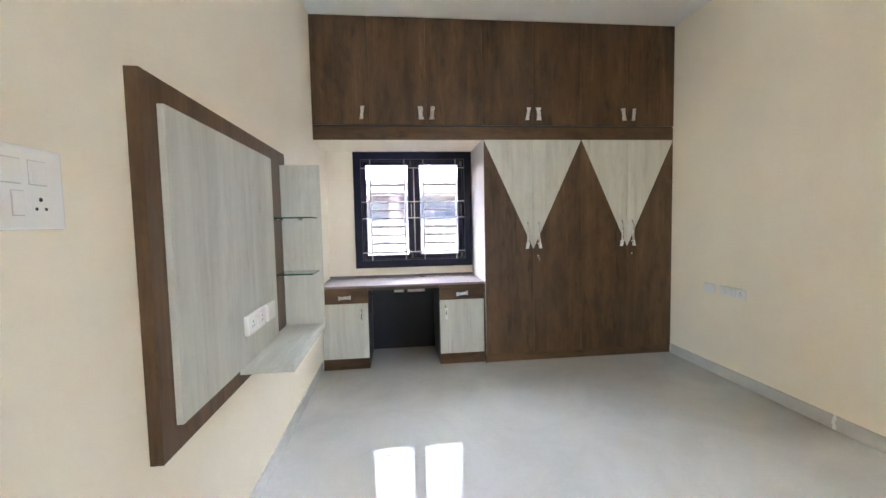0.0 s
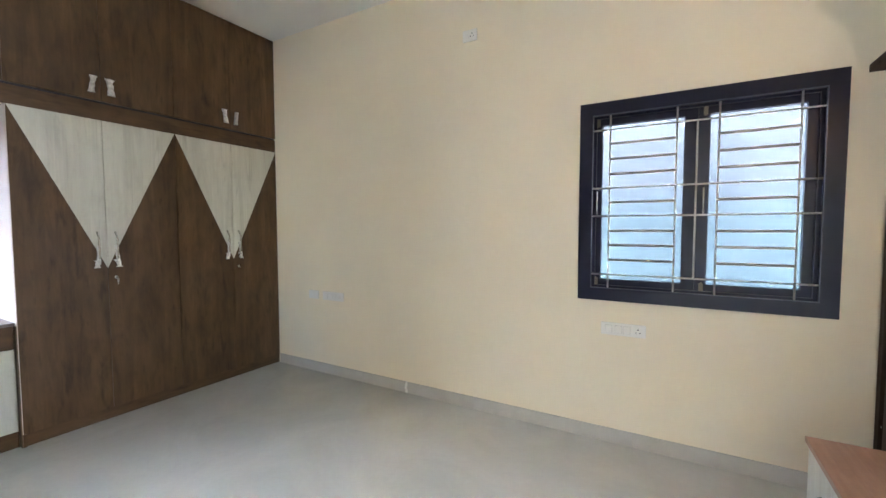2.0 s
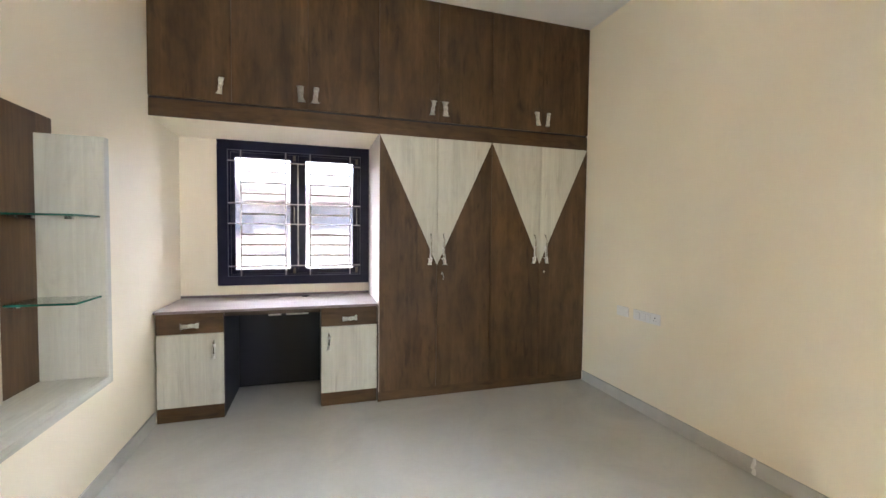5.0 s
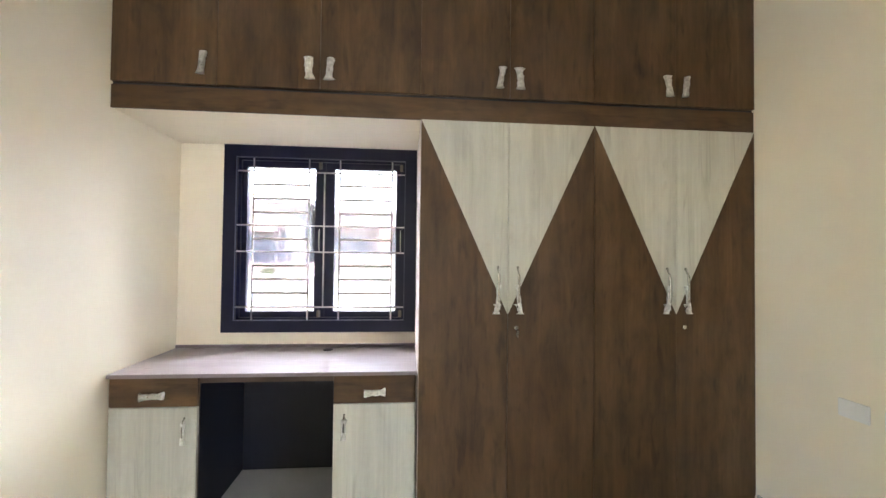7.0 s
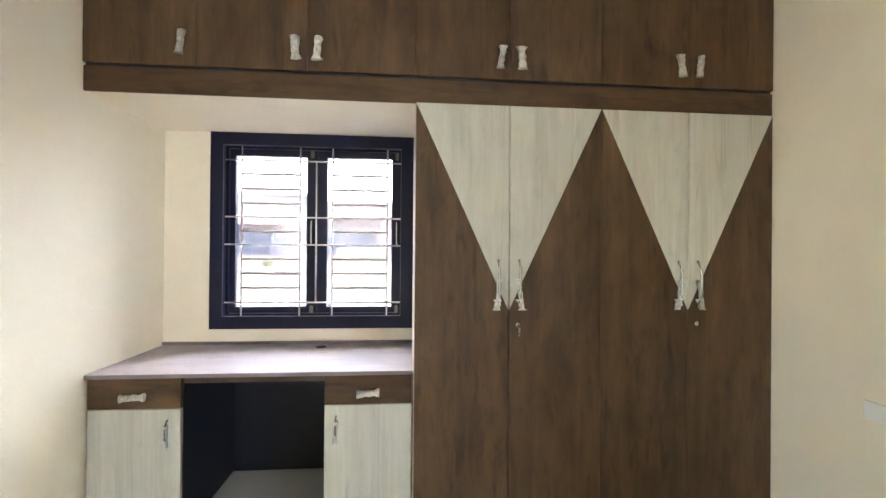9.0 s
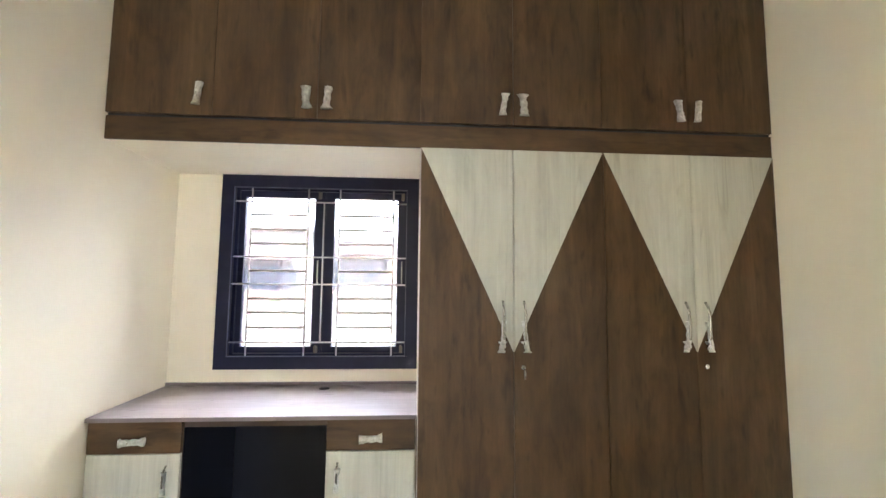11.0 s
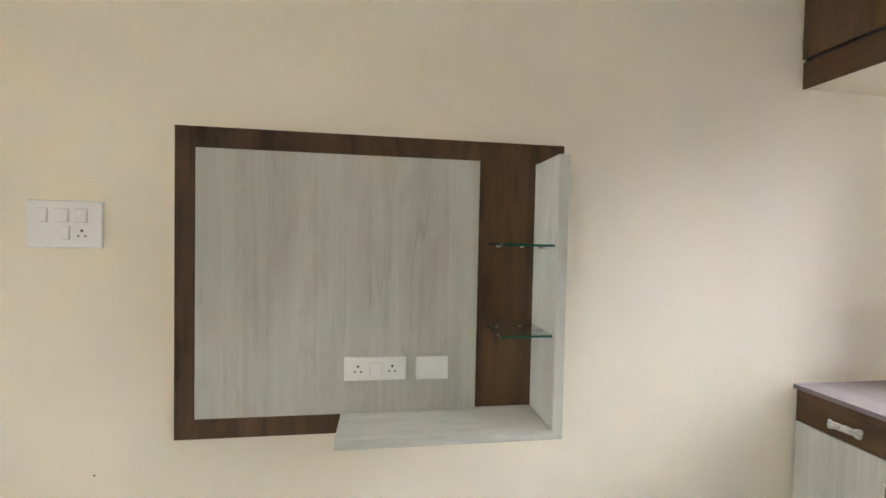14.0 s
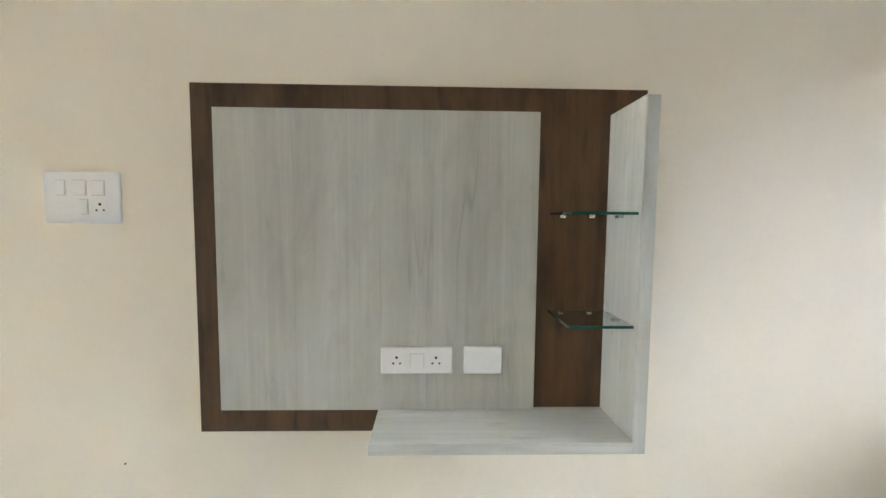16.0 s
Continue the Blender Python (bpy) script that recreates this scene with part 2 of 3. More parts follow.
# daylight beyond the frosted window
m_beyond = glow("daylight_beyond_frosted_window", (0.90, 0.955, 1.0), 2.5)
m_haze = glow("bright_hazy_sky", (0.90, 0.95, 1.0), 3.4)
m_out_white = paint("white_outdoor_wall", (0.82, 0.81, 0.80))
# house colours below are paled to imitate glare through the window
m_out_pink = paint("pale_peach_outdoor_wall", (0.86, 0.82, 0.79))
m_out_red = plain("paled_terracotta_paint", (0.66, 0.53, 0.49), 0.7, 0, 0.15)
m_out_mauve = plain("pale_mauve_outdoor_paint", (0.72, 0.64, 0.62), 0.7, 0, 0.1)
m_out_dark = plain("paled_outdoor_window", (0.37, 0.40, 0.46), 0.4)
# the shade under the porch is put into this grey
m_out_grey = plain("porch_shade_grey", (0.60, 0.61, 0.63), 0.7, 0, 0.15)
m_ground = plain("dry_earth_ground", (0.30, 0.26, 0.21), 0.9, 0, 0.3)
m_leaf = plain("green_leaf", (0.12, 0.20, 0.05), 0.6, 0, 0.3)


# ---- mesh helpers ----
ORIGIN = {}


def add_box(bm, x0, x1, y0, y1, z0, z1, m=None):
    v = [bm.verts.new((x, y, z)) for x in (x0, x1) for y in (y0, y1) for z in (z0, z1)]
    for f in ((0, 1, 3, 2), (4, 6, 7, 5), (0, 4, 5, 1), (2, 3, 7, 6), (0, 2, 6, 4), (1, 5, 7, 3)):
        bm.faces.new([v[i] for i in f])
    if m is not None:
        bmesh.ops.transform(bm, matrix=m, verts=v)
    return bm


def box(x0, x1, y0, y1, z0, z1, bevel=0.0):
    bm = bmesh.new()
    add_box(bm, x0, x1, y0, y1, z0, z1)
    if bevel:
        bmesh.ops.bevel(bm, geom=bm.edges[:], offset=bevel, segments=2, affect="EDGES", profile=0.6)
    return bm


def boxes(*rows):
    bm = bmesh.new()
    for r in rows:
        add_box(bm, *r)
    return bm


def prism(points, y0, y1, bevel=0.0):
    """A plate with an outline in x and z, between two depths."""
    bm = bmesh.new()
    a = [bm.verts.new((x, y0, z)) for x, z in points]
    c = [bm.verts.new((x, y1, z)) for x, z in points]
    bm.faces.new(a)
    bm.faces.new(c[::-1])
    for i in range(len(points)):
        j = (i + 1) % len(points)
        bm.faces.new((a[j], a[i], c[i], c[j]))
    bmesh.ops.recalc_face_normals(bm, faces=bm.faces[:])
    if bevel:
        bmesh.ops.bevel(bm, geom=bm.edges[:], offset=bevel, segments=1, affect="EDGES")
    return bm


def tube(points, r, seg=8):
    bm = bmesh.new()
    pts = [Vector(p) for p in points]
    rings = []
    for i, p in enumerate(pts):
        d = (pts[min(i + 1, len(pts) - 1)] - pts[max(i - 1, 0)]).normalized()
        side = d.orthogonal().normalized() if abs(d.z) < 0.9 else Vector((1, 0, 0)).cross(d).normalized()
        up = d.cross(side)
        rings.append([bm.verts.new(p + r * (math.cos(a) * side + math.sin(a) * up)) for a in [2 * math.pi * k / seg for k in range(seg)]])
    for q, w in zip(rings, rings[1:]):
        for k in range(seg):
            bm.faces.new((q[k], q[(k + 1) % seg], w[(k + 1) % seg], w[k]))
    bm.faces.new(rings[0][::-1])
    bm.faces.new(rings[-1])
    bmesh.ops.recalc_face_normals(bm, faces=bm.faces[:])
    return bm


def disc(cx, cy, cz, r, depth, axis, seg=16):
    """A short cylinder along an axis, centred on a point."""
    d = {"x": Vector((1, 0, 0)), "y": Vector((0, 1, 0)), "z": Vector((0, 0, 1))}[axis] * depth / 2
    c = Vector((cx, cy, cz))
    return tube([c - d, c + d], r, seg)


def mesh_from(bm, name, mat, origin):
    bmesh.ops.translate(bm, verts=bm.verts[:], vec=-origin)
    me = bpy.data.meshes.new(name)
    bm.to_mesh(me)
    bm.free()
    me.materials.append(mat)
    return me


def base_of(bm):
    lo = Vector([min(v.co[i] for v in bm.verts) for i in range(3)])
    hi = Vector([max(v.co[i] for v in bm.verts) for i in range(3)])
    return Vector(((lo.x + hi.x) / 2, (lo.y + hi.y) / 2, lo.z))


def single(name, bm, mat, label, category="", kind="", smooth=False):
    o = base_of(bm)
    ob = new(name, mesh_from(bm, name, mat, o))
    ob.location = o
    ORIGIN[ob] = o
    if smooth:
        ob.data.shade_smooth()
    return tagged(ob, label, category, "", kind)


def thing(name, x, y, z, label, category, group="", kind=""):
    ob = new(name)
    ob.empty_display_size = 0.1
    ob.location = (x, y, z)
    ORIGIN[ob] = Vector((x, y, z))
    return tagged(ob, label, category, group, kind)


def part(name, bm, mat, parent, label="", smooth=False):
    o = base_of(bm)
    ob = new(name, mesh_from(bm, name, mat, o))
    ob.parent = parent
    ob.location = o - ORIGIN[parent]
    ORIGIN[ob] = o
    if smooth:
        ob.data.shade_smooth()
    return tagged(ob, label)


def crumple(cx, cy, cz, w, h, d, seed, lean=0.0, upright=True):
    """A crumpled sleeve of film round a handle, in front of a face that looks towards -y."""
    bm = bmesh.new()
    rnd = random.Random(seed)
    n, seg = 9, 8
    rings = []
    for i in range(n):
        u = i / (n - 1) - 0.5
        flare = 1 + 0.55 * (abs(u) * 2) ** 3 * rnd.uniform(0.4, 1.2) - 0.18 * rnd.random()
        ring = []
        for k in range(seg):
            a = 2 * math.pi * k / seg
            j = 1 + rnd.uniform(-0.22, 0.22)
            px, py = 0.5 * w * flare * math.cos(a) * j, 0.5 * d * math.sin(a) * j
            lx = px + lean * u * h
            ring.append(bm.verts.new((cx + lx, cy + py, cz + u * h) if upright else (cx + u * h, cy + py, cz + px + lean * u * h)))
        rings.append(ring)
    for q, r in zip(rings, rings[1:]):
        for k in range(seg):
            bm.faces.new((q[k], q[(k + 1) % seg], r[(k + 1) % seg], r[k]))
    bm.faces.new(rings[0][::-1])
    bm.faces.new(rings[-1])
    bmesh.ops.recalc_face_normals(bm, faces=bm.faces[:])
    return bm


def bow(cx, y, cz, length, upright=True, r=0.005, out=0.026):
    """A bow handle on a face that looks towards -y."""
    pts = []
    for i in range(11):
        u = i / 10 - 0.5
        o = out * (1 - (2 * abs(u)) ** 4)
        pts.append((cx, y - o, cz + u * length) if upright else (cx + u * length, y - o, cz))
    return tube(pts, r, 8)


# ---- structure ----
single("floor", box(XL - 0.2, XR + 0.2, YB - 0.2, YF + 0.2, -0.12, 0.0), m_floor, "polished pale grey vitrified tile floor, glossy and clean", "floor", "structure")
single("ceiling", box(XL - 0.2, XR + 0.2, YB - 0.2, YF + 0.2, H, H + 0.15), m_ceiling, "plain white painted ceiling", "ceiling", "structure")
# assumed doorway in the left wall, unseen; hall added behind to bring light in
PY0, PY1, PZ = -0.340, 0.450, 2.080
single("wall_left", boxes((XL - 0.2, XL, YB - 0.2, PY0, 0, H), (XL - 0.2, XL, PY1, YF + 0.2, 0, H), (XL - 0.2, XL, PY0, PY1, PZ, H)),
       m_cream, "cream painted plaster wall with an assumed open doorway", "wall", "structure")
HX0, HX1, HY0, HY1 = -3.2, XL - 0.2, -1.7, 1.9
single("added_hall_floor", box(HX0 - 0.2, HX1, HY0 - 0.2, HY1 + 0.2, -0.12, 0.0), m_floor, "polished pale grey tile floor of the added hall", "floor", "structure")
single("added_hall_ceiling", box(HX0 - 0.2, HX1, HY0 - 0.2, HY1 + 0.2, H, H + 0.15), m_ceiling, "plain white painted ceiling of the added hall", "ceiling", "structure")
single("added_hall_wall_north", box(HX0 - 0.2, HX1, HY1, HY1 + 0.2, 0, H), m_cream, "cream painted wall of the added hall", "wall", "structure")
single("added_hall_wall_west", box(HX0 - 0.2, HX0, HY0, HY1, 0, H), m_cream, "cream painted wall of the added hall", "wall", "structure")
single("added_hall_wall_south", boxes((HX0 - 0.2, -2.7, HY0 - 0.2, HY0, 0, H), (-1.1, HX1, HY0 - 0.2, HY0, 0, H), (-2.7, -1.1, HY0 - 0.2, HY0, 2.2, H), (-2.7, -1.1, HY0 - 0.2, HY0, 0, 0.4)),
       m_cream, "cream painted wall of the added hall with a wide light opening", "wall", "structure")
single("wall_back", box(XL, XR, YB - 0.2, YB, 0, H), m_cream, "cream painted plaster wall", "wall", "structure")
# windows: outer frame 1.205 wide and 1.175 high; the hole is 6 mm smaller all round
AX, AZ = -0.298, 0.843
BY, BZ = 0.994, 0.866
WW, WH = 1.203, 1.176
k = 0.006
single("wall_window", boxes((XL, AX + k, YF, YF + 0.2, 0, H), (AX + WW - k, XR, YF, YF + 0.2, 0, H),
                            (AX + k, AX + WW - k, YF, YF + 0.2, 0, AZ + k), (AX + k, AX + WW - k, YF, YF + 0.2, AZ + WH - k, H)),
       m_cream, "cream painted plaster wall around a barred window", "wall", "structure")
single("wall_right", boxes((XR, XR + 0.2, YB - 0.2, BY - WW + k, 0, H), (XR, XR + 0.2, BY - k, YF + 0.2, 0, H),
                           (XR, XR + 0.2, BY - WW + k, BY - k, 0, BZ + k), (XR, XR + 0.2, BY - WW + k, BY - k, BZ + WH - k, H)),
       m_cream, "cream painted plaster wall around a barred window", "wall", "structure")
SK = 0.086
skirt = thing("baseboard", XL, 2, 0, "glossy grey tile skirting along the wall foot", "baseboard", "", "structure")
def skirting(axis, at, a, c, n):
    step = (c - a) / n
    for i in range(n):
        s, e = a + i * step + 0.0005, a + (i + 1) * step - 0.0005
        part("skirting_tile", box(at[0], at[1], s, e, 0.0, SK, 0.0012) if axis == "y" else box(s, e, at[0], at[1], 0.0, SK, 0.0012), m_skirt, skirt)
skirting("y", (XL, XL + 0.010), YB, 3.83, 4)
skirting("y", (XR - 0.010, XR), YB, 3.79, 4)
skirting("x", (YB, YB + 0.010), XL + 0.01, 1.15, 2)
bm = bmesh.new()
rnd = random.Random(8)
for i in range(9):
    bmesh.ops.create_icosphere(bm, subdivisions=2, radius=0.011, matrix=pose(XR - 0.0105, 2.30 + rnd.uniform(-0.006, 0.006), 0.010 + i * 0.0095) @ Matrix.Diagonal((0.25, rnd.uniform(0.7, 1.2), 1, 1)))
part("joint_filler", bm, m_filler, skirt, "smeared white cement over a tile joint", True)


def window(name, to_world, label, frosted):
    """A two-sash window with a steel grille. Local x runs along the wall, local y out of the room, local z up."""
    w = thing(name, *to_world(WW / 2, 0, 0), label, "window", "", "structure")
    def put(n, bm, mat, parent, lab="", smooth=False):
        for v in bm.verts:
            v.co = Vector(to_world(*v.co))
        bmesh.ops.recalc_face_normals(bm, faces=bm.faces[:])
        return part(n, bm, mat, parent, lab, smooth)
    B, F0, F1 = 0.073, -0.016, 0.11
    put("window_frame", boxes((0, B, F0, F1, 0, WH), (WW - B, WW, F0, F1, 0, WH), (B, WW - B, F0, F1, 0, B), (B, WW - B, F0, F1, WH - B, WH)), m_frame, w)
    put("inner_stop", boxes((B, B + 0.018, 0.025, 0.045, B, WH - B), (WW - B - 0.018, WW - B, 0.025, 0.045, B, WH - B),
                            (B + 0.018, WW - B - 0.018, 0.025, 0.045, B, B + 0.014), (B + 0.018, WW - B - 0.018, 0.025, 0.045, WH - B - 0.014, WH - B)), m_frame, w)
    for a, c, p, q in ((B, B + 0.004, B, WH - B), (WW - B - 0.004, WW - B, B, WH - B), (B + 0.004, WW - B - 0.004, B, B + 0.004), (B + 0.004, WW - B - 0.004, WH - B - 0.004, WH - B)):
        put("edge_bead", box(a, c, -0.0185, -0.010, p, q), m_bead, w, "thin edge of the casing, painted paler as a highlight")
    mid = WW / 2 + 0.012
    put("outer_stop", boxes((B, B + 0.02, 0.086, 0.108, B, WH - B), (WW - B - 0.02, WW - B, 0.086, 0.108, B, WH - B), (mid - 0.02, mid + 0.02, 0.086, 0.108, B + 0.02, WH - B - 0.02),
                            (B + 0.02, WW - B - 0.02, 0.086, 0.108, B, B + 0.02), (B + 0.02, WW - B - 0.02, 0.086, 0.108, WH - B - 0.02, WH - B)), m_frame, w)
    for s0, s1, p0, p1 in ((B, mid - 0.0005, 0.120, 0.547), (mid + 0.0005, WW - B, 0.670, 1.070)):
        z0, z1, q0, q1 = B, WH - B, 0.123, 1.052
        sash = put("sash", boxes((s0, p0, 0.05, 0.085, z0, z1), (p1, s1, 0.05, 0.085, z0, z1), (p0, p1, 0.05, 0.085, z0, q0), (p0, p1, 0.05, 0.085, q1, z1)), m_frame, w)
        pane = put("pane", box(p0, p1, 0.066, 0.071, q0, q1), m_frost if frosted else m_pane, sash, "frosted glass pane" if frosted else "clear glass pane with a view-dimming tint")
        # no shadow, so daylight enters past the dimming tint
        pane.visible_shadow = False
        hx = (p1 + 0.032) if not frosted else (p0 - 0.024)
        put("sash_handle", tube([(hx, 0.05, 0.50), (hx, 0.03, 0.515), (hx, 0.026, 0.56), (hx, 0.026, 0.61), (hx, 0.03, 0.65), (hx, 0.05, 0.665)], 0.006), m_chrome, sash, "small chrome pull handle", True)
        for lz in (0.10, WH - 0.10):
            put("latch", boxes((hx - 0.010, hx + 0.010, 0.034, 0.05, lz - 0.028, lz + 0.028), (hx - 0.004, hx + 0.004, 0.026, 0.034, lz - 0.036, lz + 0.036)), m_bolt, sash, "dull bronze tower bolt")
    g = 0.014
    for z in (0.155, 0.506, 0.673, 1.017):
        put("grille_bar", tube([(B - 0.004, g, z), (WW - B + 0.004, g, z)], 0.0048), m_grille, w, "", True)
    for x in (0.167, 0.512, 0.708, 1.043):
        put("grille_bar", tube([(x, g + 0.011, B - 0.004), (x, g + 0.011, WH - B + 0.004)], 0.0048), m_grille, w, "", True)
    put("grille_bar", tube([(0.609, g + 0.011, 0.155), (0.609, g + 0.011, 1.017)], 0.0048), m_grille, w, "", True)
    for a, c in ((0.167, 0.512), (0.708, 1.043)):
        for z in (0.243, 0.332, 0.418, 0.588, 0.757, 0.846, 0.936):
            put("grille_bar", tube([(a, g + 0.013, z), (c, g + 0.013, z)], 0.0072), m_rod, w, "thin beige grille rod", True)
    return w


window("window_1", lambda x, y, z: (AX + x, YF + y, AZ + z), "dark navy-black wooden two-sash window with a steel grille and clear panes", False)
window("window_2", lambda x, y, z: (XR + y, BY - x, BZ + z), "dark navy-black wooden two-sash window with a steel grille and frosted panes", True)


# ---- wardrobe with four doors ----
DX = (SPLIT + 0.002, 1.360, 1.816, 2.265, XR - 0.004)
TOP, TIP = 2.018, 1.040
wardrobe = thing("wardrobe", 1.81, 4.1, 0, "built-in four-door wardrobe in dark walnut laminate with whitewashed triangles", "wardrobe")
part("carcass", boxes((SPLIT + 0.018, XR, YW + 0.022, YF, 0.078, TOP)), m_walnut, wardrobe)
part("side_panel", box(SPLIT, SPLIT + 0.017, YW + 0.004, YF, 0.0, TOP - 0.001, 0.001), m_niche, wardrobe, "smooth pinkish white side panel beside the window")
part("edge_strip", box(SPLIT - 0.0035, SPLIT - 0.0003, YW + 0.004, YD + 0.018, 0.0, 0.7305), m_walnut, wardrobe, "walnut strip beside the desk pedestal")
part("foot_strip", box(SPLIT, SPLIT + 0.0175, YW + 0.0005, YW + 0.0038, 0.0, 0.0775), m_walnut, wardrobe)
part("plinth", box(SPLIT + 0.018, XR, YW + 0.012, YW + 0.03, 0.0, 0.077, 0.001), m_walnut_x, wardrobe)
for i in range(4):
    a, c = DX[i] + 0.002, DX[i + 1] - 0.002
    y0, y1 = YW, YW + 0.019
    if i % 2 == 0:
        dark, pale = [(a, TOP), (a, 0.079), (c, 0.079), (c, TIP)], [(a, TOP), (c, TIP), (c, TOP)]
        hx, lx = c - 0.050, None
    else:
        dark, pale = [(c, TOP), (c, 0.079), (a, 0.079), (a, TIP)], [(c, TOP), (a, TIP), (a, TOP)]
        hx, lx = a + 0.048, a + 0.042
    door = part("door", prism(dark, y0, y1), m_walnut, wardrobe)
    part("inlay", prism(pale, y0 - 0.0008, y1), m_ash, door, "whitewashed wood-print triangle")
    part("handle", bow(hx, y0 - 0.001, 1.170, 0.22, True, 0.0062, 0.03), m_chrome, door, "long chrome bow handle", True)
    lean = 0.10 if i % 2 else -0.03
    part("handle_wrap", crumple(hx + (0.002 if i % 2 else -0.002), y0 - 0.020, 1.125, 0.021, 0.125, 0.022, 31 + i, -lean), m_wrap, door, "crumpled clear plastic film still on the handle")
    part("wrap_tail", crumple(hx + (0.008 if i % 2 else -0.007), y0 - 0.012, 1.066, 0.029, 0.050, 0.018, 41 + i, -lean * 3), m_wrap, door)
    if lx:
        part("lock", disc(lx, y0 - 0.003, 0.970, 0.011, 0.008, "y"), m_chrome, door, "round chrome lock", True)
        if i == 1:
            part("key", boxes((lx - 0.0015, lx + 0.0015, y0 - 0.03, y0 - 0.006, 0.965, 0.975), (lx - 0.006, lx + 0.006, y0 - 0.032, y0 - 0.028, 0.938, 0.962), (lx - 0.003, lx + 0.003, y0 - 0.032, y0 - 0.029, 0.922, 0.939)), m_chrome, door, "small key hanging in the lock")

# ---- loft cabinet ----
loft = thing("loft_cabinet", 1.07, 4.1, TOP, "ceiling-high overhead cabinet in dark walnut laminate with seven doors", "cabinet")
part("soffit", box(XL, SPLIT, YW + 0.02, YF, TOP + 0.002, TOP + 0.02), m_cream, loft, "cream white underside above the window niche")
part("carcass", box(XL, XR, YW + 0.022, YF, TOP + 0.021, H - 0.001), m_walnut, loft)
part("fascia", box(XL + 0.001, XR - 0.001, YW + 0.008, YW + 0.019, TOP + 0.001, 2.131, 0.001), m_walnut_x, loft, "walnut strip under the doors")
# dark strip gives the gap under the doors its shadow line
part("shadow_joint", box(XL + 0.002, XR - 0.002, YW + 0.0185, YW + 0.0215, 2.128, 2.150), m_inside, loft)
LX = (XL + 0.001, -0.080, 0.408, 0.905, 1.364, 1.814, 2.265, XR - 0.002)
for i, side in enumerate((1, 1, -1, 1, -1, 1, -1)):
    a, c = LX[i] + 0.0013, LX[i + 1] - 0.0013
    door = part("door", box(a, c, YW, YW + 0.019, 2.145, H - 0.003, 0.0012), m_walnut, loft)
    hx = (c - 0.049) if side > 0 else (a + 0.047)
    if i == 0:
        hx = c - 0.062
    part("handle", bow(hx, YW, 2.243, 0.085, True, 0.0055, 0.024), m_chrome, door, "short chrome bow handle", True)
    part("handle_wrap", crumple(hx, YW - 0.017, 2.243, 0.030 + 0.008 * ((i * 5) % 3) / 2, 0.105, 0.028, 60 + i, (0.12, -0.05, 0.08, 0.16, -0.1, -0.12, 0.1)[i]), m_wrap, door, "crumpled clear plastic film still on the handle")

# ---- study desk: worktop, two pedestals ----
top = thing("worktop", 0.16, 4.13, 0.73, "walnut laminate study worktop under the window", "worktop")
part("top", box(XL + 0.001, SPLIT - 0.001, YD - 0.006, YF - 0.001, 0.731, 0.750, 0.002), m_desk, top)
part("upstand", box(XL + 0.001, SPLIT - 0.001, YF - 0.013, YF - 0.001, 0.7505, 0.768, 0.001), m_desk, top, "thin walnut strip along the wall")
part("grommet", disc(0.373, 4.325, 0.7515, 0.030, 0.004, "z", 24), m_inside, top, "dark round cable grommet", True)
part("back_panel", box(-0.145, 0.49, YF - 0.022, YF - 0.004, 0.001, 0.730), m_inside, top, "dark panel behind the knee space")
part("front_rail", box(-0.145, 0.49, YD + 0.02, YD + 0.036, 0.700, 0.730), m_edge, top)


def pedestal(x0, x1, handle_x, seed, label):
    u = thing("desk_cabinet", (x0 + x1) / 2, 4.13, 0, label, "cabinet", "desk pedestals")
    part("body", box(x0 + 0.001, x1 - 0.001, YD + 0.019, YF - 0.003, 0.097, 0.730), m_walnut, u)
    inner = x1 if x1 < 0 else x0
    # thin near-black sheet over the walnut side facing the knee space
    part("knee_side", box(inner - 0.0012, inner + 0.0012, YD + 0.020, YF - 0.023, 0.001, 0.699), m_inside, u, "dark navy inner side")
    part("plinth", box(x0 + 0.001, x1 - 0.001, YD + 0.006, YF - 0.003, 0.0, 0.096), m_walnut_x, u)
    drawer = part("drawer_front", box(x0 + 0.002, x1 - 0.002, YD, YD + 0.018, 0.594, 0.7295, 0.001), m_walnut_x, u)
    cx = (x0 + x1) / 2
    part("handle", bow(cx, YD, 0.648, 0.10, False, 0.0055, 0.022), m_chrome, drawer, "chrome bow handle", True)
    part("handle_wrap", crumple(cx, YD - 0.016, 0.648, 0.030, 0.105, 0.026, seed, 0.05, False), m_wrap, drawer, "crumpled clear plastic film still on the handle")
    door = part("door", box(x0 + 0.002, x1 - 0.002, YD, YD + 0.018, 0.099, 0.590, 0.001), m_ash, u, "whitewashed wood-print door")
    part("handle", bow(handle_x, YD, 0.485, 0.11, True, 0.0055, 0.022), m_chrome, door, "chrome bow handle", True)
    part("handle_wrap", crumple(handle_x, YD - 0.016, 0.470, 0.020, 0.10, 0.022, seed + 1, 0.03), m_wrap, door, "clear plastic film still on the handle")


pedestal(XL + 0.012, -0.147, -0.206, 81, "walnut desk pedestal with a drawer and whitewashed door under the worktop")
pedestal(0.492, SPLIT - 0.006, 0.547, 91, "walnut desk pedestal with a drawer and whitewashed door beside the wardrobe")


